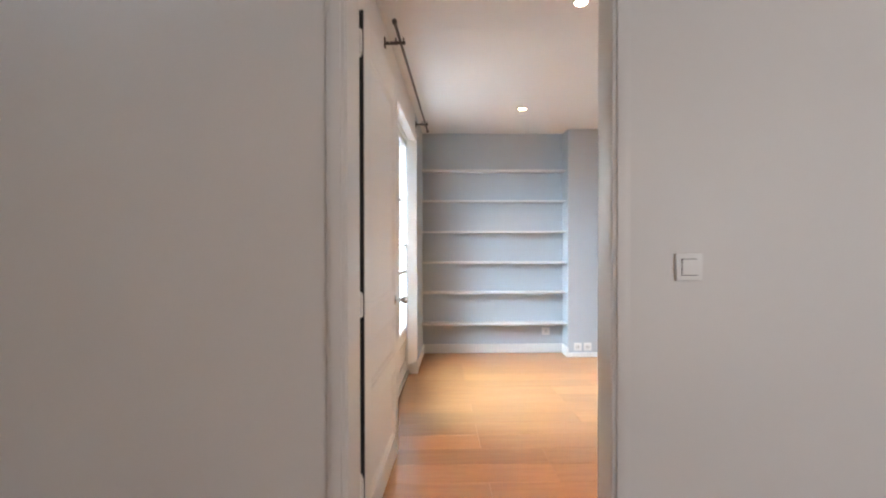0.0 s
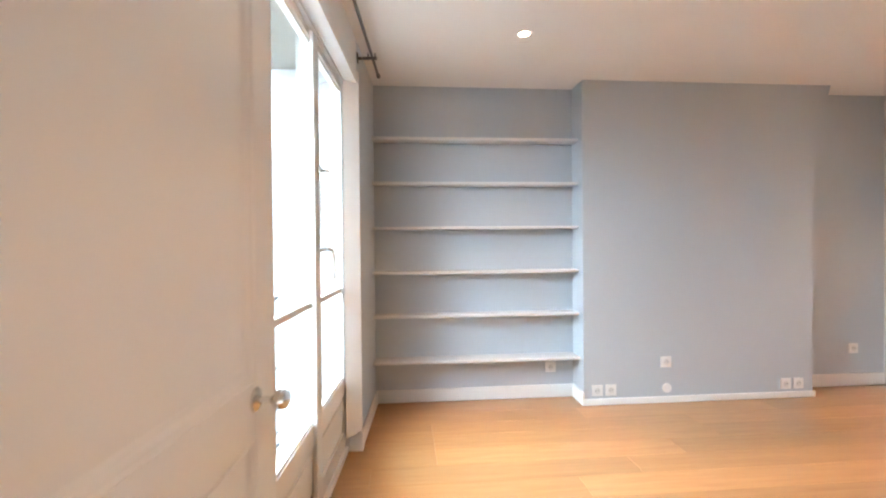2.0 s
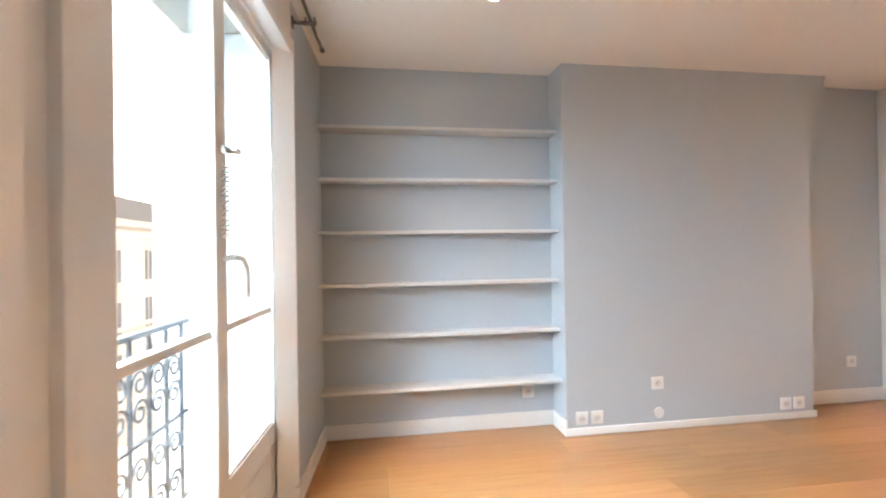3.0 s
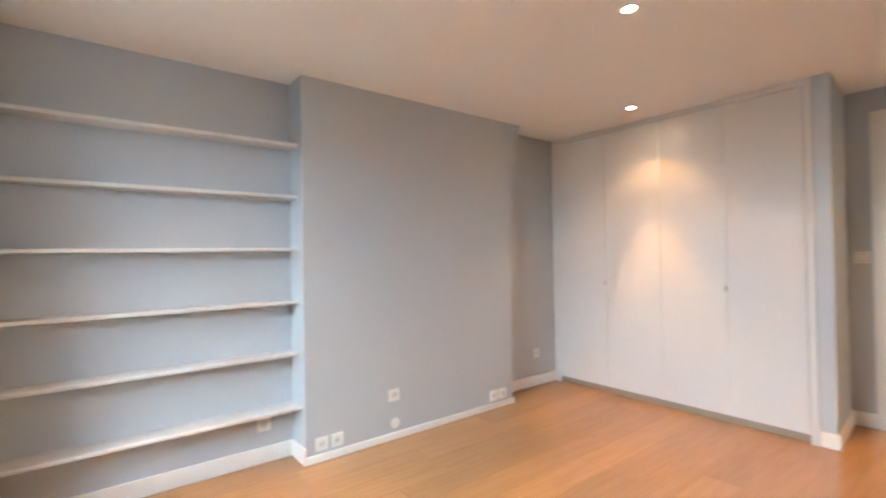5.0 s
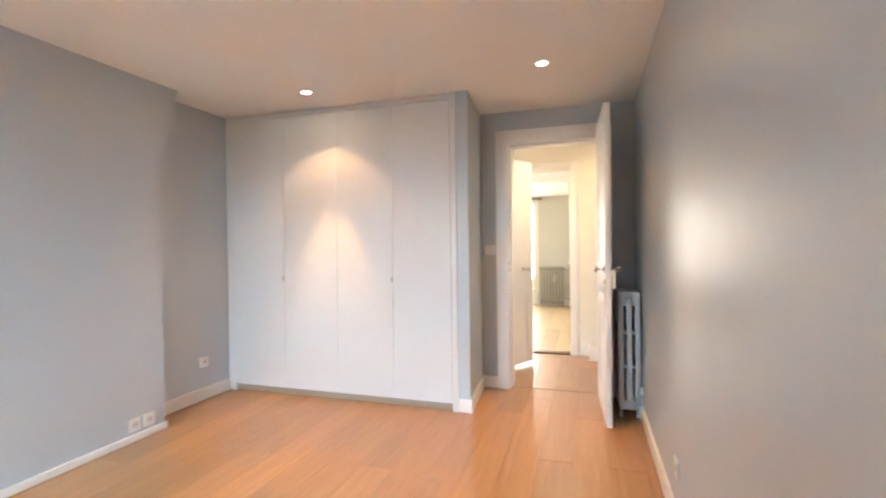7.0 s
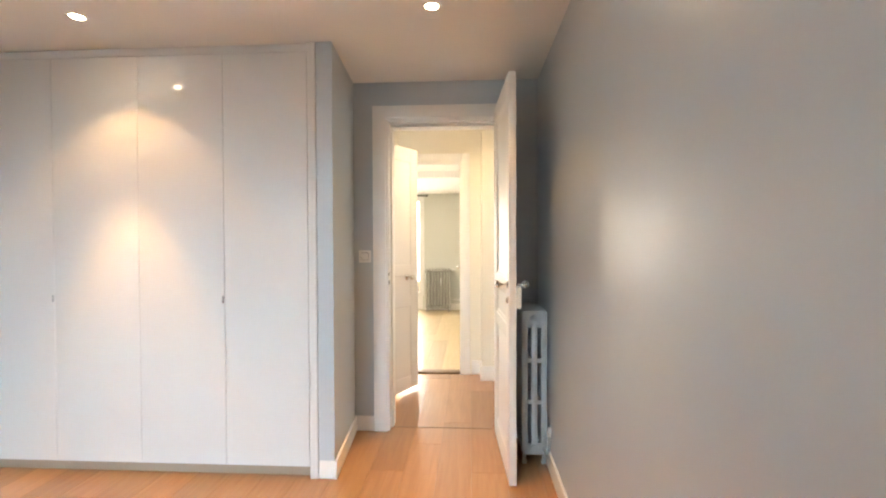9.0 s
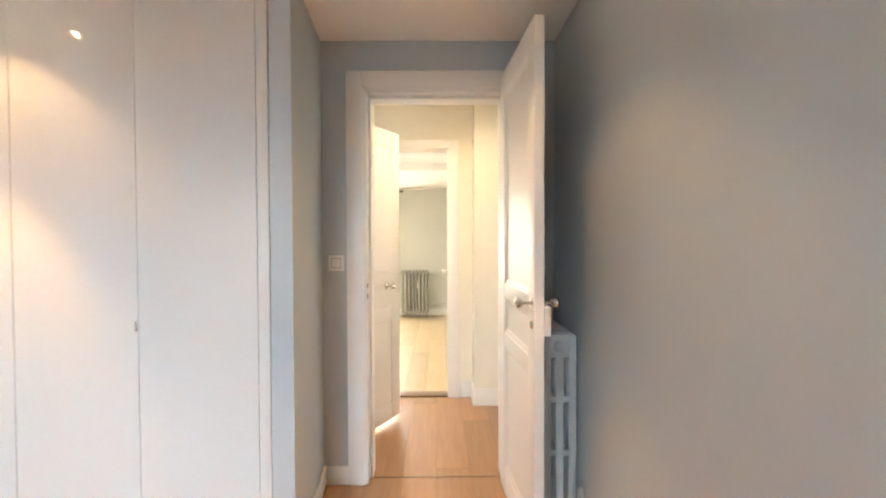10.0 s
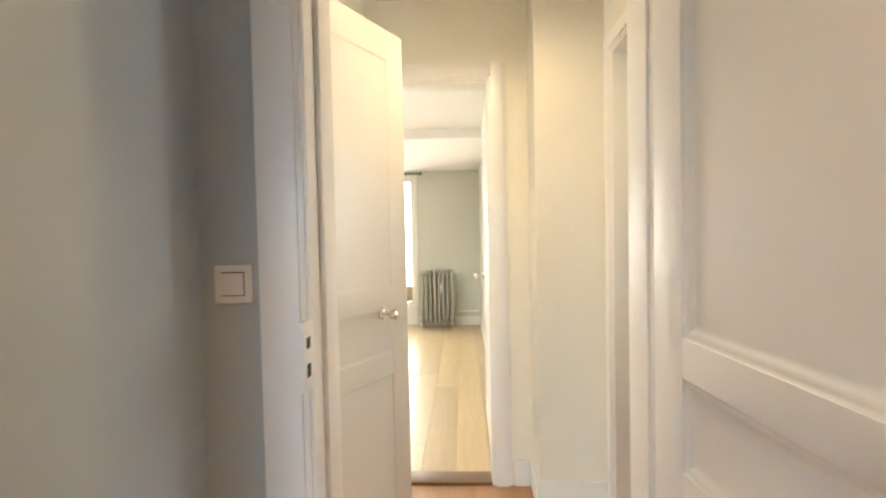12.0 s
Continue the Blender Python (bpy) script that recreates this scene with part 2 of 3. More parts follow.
structure("wall_north", wall_x(NORTH, NORTH + 0.2, -0.6, 5.1, CEIL, []), BLUE)

# chimney breast, flaring out at its upper right
ch = bmesh.new()
outline = [(1.555, 0), (3.345, 0), (3.345, 1.72)] + [(3.345 + 0.15 * (k / 8) ** 1.25, 1.72 + k * 0.0795) for k in range(1, 9)] + [(1.555, CEIL)]
front = [ch.verts.new((x, 4.305, z)) for x, z in outline]
back = [ch.verts.new((x, NORTH, z)) for x, z in outline]
ch.faces.new(front)
ch.faces.new(back[::-1])
for k in range(len(outline)):
    ch.faces.new((front[k], back[k], back[(k + 1) % len(outline)], front[(k + 1) % len(outline)]))
structure("wall_chimney_breast", ch, BLUE)

# window wall, turned a little
ow = -0.5                                      # outer face
ws, wn_, wtop = -1.36, 0.0, 2.12               # window opening along the wall
structure("wall_west", boxes((ow, wn_, 0, 0.0, 0.80, CEIL), m=WEST), BLUE)
structure("wall_window", boxes((ow, -2.72, 0, -0.085, ws, wtop), (-0.15, -2.72, wtop, 0.0, wn_, CEIL), (ow, -2.72, 2.20, -0.15, wn_, CEIL), m=WEST), WHITE)

# Thin soffit slab, its shade put into a dark grey colour.
structure("window_soffit", boxes((ow + 0.02, ws, 2.185, -0.16, wn_, 2.199), m=WEST), paint("shaded_soffit_grey", (0.20, 0.215, 0.20), 0.7))
structure("wall_east", wall_y(EAST, EAST + 0.13, 0.945, 2.40, CEIL, [(1.435, 2.172, 0, 2.097)]), BLUE)
structure("wall_closet_end", prism([(4.175, 2.35), (EAST, 2.40), (EAST + 0.13, 2.40), (EAST + 0.13, 2.47), (4.21, 2.47), (4.21, 2.437), (4.175, 2.437)], 0, CEIL), BLUE)
structure("wall_closet_back", boxes((4.9, 2.47, 0, 5.0, NORTH, CEIL)), BLUE)
structure("ceiling", boxes((-0.8, SOUTH - 0.3, CEIL, 5.02, 4.75, CEIL + 0.2)), PLAIN)
structure("ceiling_entry", boxes((-1.27, -2.1, CEIL + 0.004, 3.15, SOUTH - 0.3, CEIL + 0.2)), PLAIN)

# passage behind the east door
structure("wall_passage_face", wall_y(EAST + 0.13, EAST + 0.15, 0.6, 2.60, 2.45, [(1.435, 2.172, 0, 2.097)]), CREAM)
structure("wall_passage_north", wall_x(2.31, 2.40, EAST + 0.15, 6.185, 2.45, [(5.03, 5.78, 0, 2.09)]), CREAM)
structure("wall_passage_end", wall_y(6.185, 6.30, 1.0, 4.7, 2.45, [(1.70, 2.42, 0, 2.045)]), CREAM)
structure("wall_passage_pier", boxes((5.98, 1.10, 0, 6.185, 1.505, 2.45)), CREAM)
structure("wall_passage_south", wall_x(1.06, 1.19, EAST + 0.15, 5.98, 2.45, [(5.10, 5.88, 0, 2.06)]), CREAM)
structure("ceiling_passage", boxes((EAST + 0.12, -1.0, 2.45, 6.30, 4.7, 2.6)), PLAIN)
structure("wall_side_room", boxes((5.02, 2.40, 0, 5.08, 4.3, 2.45), (5.08, 4.25, 0, 6.185, 4.35, 0.9), (5.08, 4.25, 2.1, 6.185, 4.35, 2.45)), CREAM)
structure("wall_kitchen", boxes((4.975, -0.8, 0, 5.05, 1.06, 2.45), (5.05, -0.9, 0, 5.8, -0.8, 2.45), (5.8, -0.9, 0, 6.8, -0.8, 0.95), (5.8, -0.9, 2.1, 6.8, -0.8, 2.45), (6.8, -0.9, 0, 8.0, -0.8, 2.45), (7.9, -0.8, 0, 8.0, 1.06, 2.45)), CREAM)
structure("wall_kitchen_north", boxes((6.30, 1.0, 0, 8.0, 1.06, 2.45)), CREAM)
structure("ceiling_kitchen", boxes((6.30, -0.9, 2.45, 8.0, 1.0, 2.6)), PLAIN)

# far room
structure("wall_far_south", wall_x(1.45, 1.60, 6.30, 10.5, 2.45, []), GREEN)
structure("wall_far_east", wall_y(10.35, 10.65, 1.5, 4.7, 2.45, [(2.50, 3.60, 0.02, 2.08)]), GREEN)
structure("wall_far_north", wall_x(4.6, 4.75, 6.185, 10.65, 2.45, [(6.7, 8.1, 0.3, 2.1)]), GREEN)
structure("ceiling_far", boxes((6.30, 1.45, 2.27, 8.2, 4.7, 2.6), (8.2, 1.45, 2.18, 10.65, 4.7, 2.6)), PLAIN)
structure("ground", boxes((-60, -60, -9.2, 60, 60, -9.0)), STONE)
structure("floor", boxes((-1.27, -2.1, -0.25, 6.25, 4.7, -0.018)), KICK)
structure("floor_far", boxes((6.25, -0.9, -0.25, 10.65, 4.7, -0.018)), KICK)
structure("floor_joint", boxes((EAST + 0.06, 1.465, -0.005, EAST + 0.075, 2.15, 0.002), bevel=0.0008), paint("brown_joint_strip", (0.22, 0.12, 0.05), 0.4))
structure("threshold", boxes((6.185, 1.70, -0.01, 6.30, 2.42, 0.012), bevel=0.003), paint("dark_oak_threshold", (0.16, 0.09, 0.045), 0.4))


# ---- trim ----
def skirting(name, pts, h, t=0.014, mat=None):
    """Skirting board along a line of points, its thickness to the left of the way walked, with a rounded top."""
    bm = bmesh.new()
    for (ax, ay), (bx, by) in zip(pts, pts[1:]):
        d = Vector((bx - ax, by - ay, 0))
        w = d.length
        m = Matrix.Translation((ax, ay, 0)) @ Matrix.Rotation(math.atan2(d.y, d.x), 4, "Z")
        box(bm, -0.0, 0.0, 0.001, w, t, h, 0.004, m)
    return structure(name, bm, mat or WHITE)


skirting("baseboard_niche", [(1.555, NORTH), (0.052, NORTH)], 0.098)
skirting("baseboard_niche_west", [(0.05, NORTH - 0.016), (0.004, 3.77)], 0.098)
skirting("baseboard_niche_east", [(1.556, 4.29), (1.556, NORTH - 0.016)], 0.098)
skirting("baseboard_chimney", [(3.359, 4.304), (1.541, 4.304)], 0.047)
skirting("baseboard_north", [(4.19, NORTH), (3.36, NORTH)], 0.10)
skirting("baseboard_closet_end", [(4.174, 2.35), (4.174, 2.437)][::-1], 0.10)
skirting("baseboard_alcove", [(4.162, 2.348), (EAST, 2.399)][::-1], 0.10)
skirting("baseboard_east", [(EAST - 0.001, 2.384), (EAST - 0.001, 2.266)][::-1], 0.10)
skirting("baseboard_south", [(0.90, SOUTH), (EAST, SOUTH)], 0.10)
skirting("baseboard_pier", [(5.979, 1.505), (5.979, 1.19)][::-1], 0.135)
skirting("baseboard_pier_side", [(6.18, 1.506), (5.966, 1.506)][::-1], 0.135)
skirting("baseboard_passage_end", [(6.184, 1.60), (6.184, 1.522)][::-1], 0.135)
skirting("baseboard_far_south", [(6.3, 1.60), (10.35, 1.60)], 0.12)
skirting("baseboard_far_east", [(10.349, 1.616), (10.349, 2.46)], 0.12)


def architrave(name, axis, at, a0, a1, top, w, t, sign, mat=None):
    """Moulded casing round three sides of a door opening on a wall plane; sign: the side it stands out to."""
    bm = bmesh.new()
    for lo, hi, z0, z1 in ((a0 - w, a0, 0.0, top + w), (a1, a1 + w, 0.0, top + w), (a0, a1, top, top + w)):
        for inset, thick in ((0.0, t * 0.65), (0.012, t), (w * 0.45, t * 0.8)):
            l2, h2, b2, t2 = lo + inset, hi - inset, z0, z1
            if z0 > 0:
                l2, h2, b2, t2 = lo - 0.012, hi + 0.012, z0 + inset, z1 - inset
            else:
                t2 = z1 - inset
            p, q = sorted((at, at + sign * thick))
            if axis == "x":
                box(bm, p, l2, b2, q, h2, t2, 0.003)
            else:
                box(bm, l2, p, b2, h2, q, t2, 0.003)
    return structure(name, bm, mat or WHITE)


architrave("trim_east_door", "x", EAST, 1.435, 2.168, 2.097, 0.10, 0.022, -1)
architrave("trim_entry_room", "y", SOUTH, -0.105, 0.765, 2.09, 0.075, 0.04, 1)
architrave("trim_entry_hall", "y", 0.945, -0.10, 0.695, 2.07, 0.055, 0.02, -1, HALLWHITE)
architrave("trim_far_door", "x", 6.185, 1.70, 2.42, 2.045, 0.085, 0.02, -1)
architrave("trim_kitchen_door", "y", 1.19, 5.10, 5.88, 2.05, 0.075, 0.016, 1)

structure("door_post_entry", boxes((-0.26, 1.168, 0, -0.109, 1.262, 2.17), bevel=0.004), WHITE)
# Box behind the jamb, coloured black to imitate deep shade in the rebate.
structure("door_rebate_shade", boxes((-0.26, 1.263, 0, -0.142, 1.335, 2.17), bevel=0.002), paint("rebate_shade_black", (0.03, 0.026, 0.022), 0.6))

# door linings
def lining(name, *boards_of, mat=None):
    """Boards that line a door opening, each a part."""
    ln = thing(name, None, "white painted wooden boards lining a doorway", "door lining", kind="structure")
    for it in boards_of:
        part("lining_board", boxes(it, bevel=0.002), mat or WHITE, ln)


lining("door_lining_east", (EAST - 0.004, 2.161, 0, EAST + 0.155, 2.175, 2.098), (EAST - 0.004, 1.425, 0, EAST + 0.155, 1.439, 2.098),
                                    (EAST - 0.004, 1.439, 2.085, EAST + 0.155, 2.161, 2.10),
                                    (EAST + 0.06, 2.148, 0, EAST + 0.155, 2.162, 2.085), (EAST + 0.045, 1.438, 0, EAST + 0.155, 1.445, 2.085),
                                    (EAST + 0.045, 1.445, 2.066, EAST + 0.155, 2.148, 2.086))
lining("door_lining_entry", (-0.107, 0.942, 0, -0.096, 1.168, 2.08), (-0.096, 0.942, 2.05, 0.70, 1.168, 2.075), mat=HALLWHITE)
lining("door_lining_entry_lock_side", (0.694, 0.942, 0, 0.706, 1.052, 2.05), (0.755, 1.045, 0, 0.768, 1.168, 2.05), (0.700, 1.046, 0, 0.757, 1.058, 2.05))
lining("door_lining_far", (6.182, 1.695, 0, 6.303, 1.712, 2.045), (6.182, 2.408, 0, 6.303, 2.425, 2.045), (6.182, 1.712, 2.03, 6.303, 2.408, 2.05))
lining("door_lining_kitchen", (5.868, 1.055, 0, 5.885, 1.194, 2.055), (5.095, 1.055, 0, 5.112, 1.194, 2.055), (5.112, 1.055, 2.04, 5.868, 1.194, 2.062))


# ---- doors ----
def knob(parent, x, z, y, side):
    """Oval nickel knob with rose on a leaf face at y, towards side."""
    m = Matrix.Translation((x, y, z)) @ Matrix.Rotation(radians(-90 * side), 4, "X")
    k = part("door_knob", lathe([(0.010, 0.0), (0.008, 0.026), (0.011, 0.035), (0.020, 0.040), (0.027, 0.047), (0.029, 0.055), (0.025, 0.064), (0.013, 0.069), (0.003, 0.070)], 24, m @ Matrix.Diagonal((1.0, 0.72, 1.0, 1.0))),
             CHROME, parent, "polished nickel knob")
    part("rose", lathe([(0.025, 0.0), (0.025, 0.003), (0.020, 0.007), (0.011, 0.009), (0.003, 0.0092)], 24, m), CHROME, k)


def door_leaf(name, m, w, h, label, panels, t=0.038, lock=0, keyhole=True, knob_at=None, knob_in=0.055, gap=0.010, knob_sides=(1, -1), hinges=(0.25, 0.98, 1.82), deep=0.012):
    """Panelled leaf hinged on the z axis of m, along its x; panels: (z0, z1) each. lock: side of a surface lock box."""
    d = thing(name, m, label, "door", kind="structure")
    st, g = 0.105, gap
    zs = sorted(panels)
    items = [(0, 0, g, st, t, h), (w - st, 0, g, w, t, h)]
    at = g
    for z0, z1 in zs:
        items.append((st, 0, at, w - st, t, z0))
        at = z1
    items.append((st, 0, at, w - st, t, h))
    part("leaf_frame", boxes(*items, bevel=0.0015), WHITE, d)
    for z0, z1 in zs:
        bm = bmesh.new()
        loops = []
        for inset, depth in ((0.0, 0.0015), (0.004, 0.0045), (0.008, 0.005), (0.016, deep * 0.72), (0.023, deep), (0.030, deep * 1.02)):
            loops.append([(st + inset, depth, z0 + inset), (w - st - inset, depth, z0 + inset), (w - st - inset, depth, z1 - inset), (st + inset, depth, z1 - inset)])
        for back in (False, True):
            vs = [[bm.verts.new((x, t - y if back else y, z)) for x, y, z in lp] for lp in loops]
            for p, q in zip(vs, vs[1:]):
                for i in range(4):
                    bm.faces.new((p[i], p[(i + 1) % 4], q[(i + 1) % 4], q[i]))
            bm.faces.new(vs[-1])
        part("panel", bm, WHITE, d)
    kz = knob_at or 1.04
    for sd in knob_sides:
        knob(d, w - knob_in, kz, t if sd > 0 else 0.0, sd)
        if keyhole:
            mm = Matrix.Translation((w - knob_in, t if sd > 0 else 0.0, kz - 0.085)) @ Matrix.Rotation(radians(-90 * sd), 4, "X")
            part("keyhole_cover", lathe([(0.017, 0.0), (0.017, 0.003), (0.011, 0.010), (0.004, 0.0115)], 20, mm), CHROME, d)
    if lock:
        y0, y1 = (t, t + 0.026) if lock > 0 else (-0.026, 0.0)
        part("lock_box", boxes((w - 0.085, y0, kz - 0.125, w + 0.004, y1, kz - 0.012), bevel=0.003), WHITE, d, "white painted surface lock")
    for hz in hinges:
        part("hinge", lathe([(0.003, -0.048), (0.009, -0.045), (0.0095, -0.002), (0.0082, 0.0), (0.0095, 0.002), (0.009, 0.045), (0.003, 0.048)], 12,
                            Matrix.Translation((-0.008, t * 0.5, hz))), WHITE, d)
    return d


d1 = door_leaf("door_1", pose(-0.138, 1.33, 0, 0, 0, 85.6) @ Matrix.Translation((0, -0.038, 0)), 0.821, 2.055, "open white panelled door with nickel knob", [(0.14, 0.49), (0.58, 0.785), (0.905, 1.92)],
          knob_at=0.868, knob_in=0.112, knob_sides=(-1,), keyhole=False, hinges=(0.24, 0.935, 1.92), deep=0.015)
# Black strip on the leaf edge stands in for shade in the hinge gap.
part("edge_shade_strip", boxes((-0.005, 0.003, 0.02, -0.0005, 0.037, 2.05), bevel=0.001), DARK, d1, "black strip painting in shade along the hinged edge")
for hz in (0.24, 0.935, 1.92):
    hl = part("hinge_leaf", boxes((-0.066, 0.010, hz - 0.03, 0.002, 0.020, hz + 0.03), bevel=0.002), WHITE, d1, "white painted hinge across the dark gap")
    part("knuckle", lathe([(0.003, -0.046), (0.010, -0.043), (0.010, 0.043), (0.003, 0.046)], 12, Matrix.Translation((-0.034, 0.010, hz))), WHITE, hl)
door_leaf("door_2", pose(4.815, 1.452, 0, 0, 0, 183.2), 0.685, 2.16, "open white panelled door beside a cast-iron radiator", [(0.14, 0.765), (0.838, 1.012), (1.085, 2.05)], lock=1, knob_at=1.06, knob_in=0.035)
door_leaf("door_3", pose(5.10, 2.42, 0, 0, 0, -28.3), 0.735, 2.075, "cream-lit white panelled door left ajar", [(0.14, 0.74), (0.83, 1.0), (1.09, 1.96)], knob_at=0.985, knob_in=0.16, gap=0.03, deep=0.006, knob_sides=(-1,), keyhole=False)
door_leaf("door_4", pose(6.32, 1.665, 0, 0, 0, -0.6), 0.80, 2.02, "white panelled door opened against a grey-green wall", [(0.14, 0.74), (0.83, 1.0), (1.09, 1.92)], knob_at=0.99, knob_sides=(1,), keyhole=False)

keep = thing("strike_plate", None, "white painted door keeper with two dark slots", "door hardware")
part("keeper_box", boxes((EAST - 0.078, 2.152, 0.975, EAST - 0.021, 2.163, 1.115), bevel=0.003), WHITE, keep)
part("slot", boxes((EAST - 0.066, 2.1505, 1.060, EAST - 0.047, 2.154, 1.082)), DARK, keep)
part("slot", boxes((EAST - 0.066, 2.1505, 1.002, EAST - 0.047, 2.154, 1.028)), DARK, keep)
keep = thing("strike_plate", None, "white painted keeper with dark slots on a door jamb", "door hardware")
part("keeper_box", boxes((0.742, 1.125, 0.84, 0.757, 1.178, 0.925), bevel=0.003), WHITE, keep)
part("slot", boxes((0.740, 1.14, 0.893, 0.744, 1.165, 0.908)), DARK, keep)
part("slot", boxes((0.740, 1.14, 0.866, 0.744, 1.165, 0.884)), DARK, keep)


# ---- french window in the west wall ----
def pane(name, parent, x, y0, y1, z0, z1):
    p = part(name, boxes((x - 0.003, y0, z0, x + 0.003, y1, z1)), GLASS, parent)
    p.visible_shadow = False
    return p


win = thing("window_1", WEST, "white wooden french window with two glazed leaves", "window", kind="structure")
part("window_frame", boxes((-0.15, -0.035, 0.0, -0.06, 0.0, 2.12), (-0.15, -1.36, 0.0, -0.06, -1.325, 2.12), (-0.15, -1.325, 2.085, -0.06, -0.035, 2.12),
                           (-0.15, -1.325, 0.0, -0.06, -0.035, 0.035), bevel=0.004), WHITE, win)
part("window_lining", boxes((-0.06, -1.36, 2.10, 0.006, -0.012, 2.17), bevel=0.004), WHITE, win)
part("splayed_casing", prism([(-0.062, -0.086), (0.006, -0.008), (0.012, 0.0), (0.012, 0.018), (-0.062, 0.018)], 0.10, 2.17), WHITE, win, "cream-white splayed casing board")
part("plinth_block", boxes((-0.058, -0.03, 0.0, 0.022, 0.03, 0.11), bevel=0.004), WHITE, win)
for nm, ya, yb, inner in (("leaf", -0.668, -0.038, 1), ("leaf", -1.322, -0.668, -1)):
    lf = part("window_leaf", boxes((-0.125, ya, 0.04, -0.075, ya + 0.13 if inner < 0 else ya + 0.04, 2.082), (-0.125, yb - (0.04 if inner < 0 else 0.045), 0.04, -0.075, yb, 2.082),
                                   (-0.125, ya + 0.03, 0.04, -0.075, yb - 0.03, 0.13), (-0.125, ya + 0.03, 0.34, -0.075, yb - 0.03, 0.43),
                                   (-0.125, ya + 0.03, 2.045, -0.075, yb - 0.03, 2.082), (-0.115, ya + 0.03, 0.13, -0.088, yb - 0.03, 0.34),
                                   (-0.10, ya + 0.09, 0.165, -0.080, yb - 0.07, 0.305), bevel=0.003), WHITE, win)
    part("glazing_bar", boxes((-0.118, ya + 0.03, 0.918, -0.080, yb - 0.035, 0.945), bevel=0.006), WHITE, lf)
    pane("pane", lf, -0.10, ya + 0.03, yb - 0.03, 0.425, 0.925)
    pane("pane", lf, -0.10, ya + 0.03, yb - 0.03, 0.94, 2.05)
    part("glazing_bead", boxes((-0.092, ya + 0.04, 0.43, -0.082, yb - 0.038, 0.442), (-0.092, ya + 0.04, 2.033, -0.082, yb - 0.038, 2.045), bevel=0.003), WHITE, lf)
part("meeting_strip", boxes((-0.078, -0.730, 0.05, -0.060, -0.640, 2.075), bevel=0.006), WHITE, win)
lv = part("window_handle", tube([(-0.062, -0.672, 1.16), (-0.025, -0.67, 1.165), (-0.012, -0.645, 1.16), (-0.008, -0.615, 1.13), (-0.010, -0.600, 1.08), (-0.012, -0.60, 1.03)], 0.009, 10), PLASTIC, win, "white curved lever handle")
part("handle_plate", boxes((-0.076, -0.69, 1.11, -0.060, -0.655, 1.20), bevel=0.004), PLASTIC, lv)
lt = part("window_latch", boxes((-0.064, -0.70, 1.49, -0.040, -0.64, 1.515), bevel=0.004), CHROME, win, "small nickel turn latch")
part("latch_knob", lathe([(0.004, 0), (0.005, 0.014), (0.011, 0.02), (0.011, 0.028), (0.004, 0.032)], 14, Matrix.Translation((-0.042, -0.65, 1.503)) @ Matrix.Rotation(radians(90), 4, "Y")), CHROME, lt)
part("coiled_cord", tube([(-0.052 + 0.010 * math.cos(i * 0.9), -0.672 + 0.010 * math.sin(i * 0.9), 1.22 + i * 0.0022) for i in range(110)], 0.0028, 5), PLASTIC, win, "white coiled cord")
structure("window_sill_west", boxes((-0.60, -1.36, -0.06, -0.15, 0.0, 0.02), bevel=0.006, m=WEST), STONE)
structure("wall_west_outer", boxes((-0.62, -2.80, -9.0, -0.50, -1.36, 8.0), (-0.62, 0.0, -9.0, -0.50, 6.0, 8.0), (-0.62, -1.36, 2.20, -0.50, 0.0, 8.0), (-0.62, -1.36, -9.0, -0.50, 0.0, -0.06), m=WEST), STONE)


# wrought-iron guard rail outside the window
rail = thing("balcony_railing", WEST @ Matrix.Translation((-0.45, 0, 0)), "black wrought-iron guard rail with scrolls outside window", "railing")
for z, r in ((0.89, 0.014), (0.80, 0.008), (0.50, 0.008), (0.14, 0.008), (0.07, 0.011)):
    part("rail_bar", boxes((-r, -1.355, z - r * 0.7, r, -0.07, z + r * 0.7), bevel=0.003), WROUGHT, rail)
for k in range(10):
    y = -0.12 - k * 0.125
    part("upright", boxes((-0.007, y - 0.007, 0.03, 0.007, y + 0.007, 0.885), bevel=0.002), WROUGHT, rail)
for k in range(9):
    y = -0.182 - k * 0.125
    for zc, sg in ((0.24, 1), (0.40, -1), (0.61, 1), (0.715, -1)):
        pts = []
        for i in range(26):
            a = i / 25 * 2 * math.pi * 1.35
            r = 0.05 * (1 - 0.72 * i / 25)
            pts.append((0, y + sg * r * math.cos(a), zc + r * math.sin(a)))
        part("scroll", tube(pts, 0.006, 6), WROUGHT, rail)

# curtain rod with two brackets, following the window wall
rod = thing("curtain_rod", WEST, "dark bronze curtain rod on two wall brackets", "curtain rod")
part("pole", tube([(0.085, 0.36, 2.278), (0.085, -1.86, 2.278)], 0.0085, 12), BRONZE, rod)
for y in (0.36, -1.86):
    part("end_cap", lathe([(0.004, -0.014), (0.0125, -0.012), (0.0135, 0.0), (0.0125, 0.012), (0.004, 0.014)], 14, Matrix.Translation((0.085, y, 2.278)) @ Matrix.Rotation(radians(90), 4, "X")), BRONZE, rod)
for y in (0.03, -1.66):
    b = part("bracket", boxes((0.0, y - 0.007, 2.253, 0.115, y + 0.007, 2.268), (0.0, y - 0.016, 2.235, 0.007, y + 0.016, 2.29), (0.101, y - 0.007, 2.25, 0.109, y + 0.007, 2.289), (0.060, y - 0.007, 2.25, 0.068, y + 0.007, 2.289), bevel=0.002), BRONZE, rod)
    part("screw", lathe([(0.006, 0), (0.006, 0.003), (0.003, 0.005)], 10, Matrix.Translation((0.03, y - 0.007, 2.262)) @ Matrix.Rotation(radians(90), 4, "X")), CHROME, b)

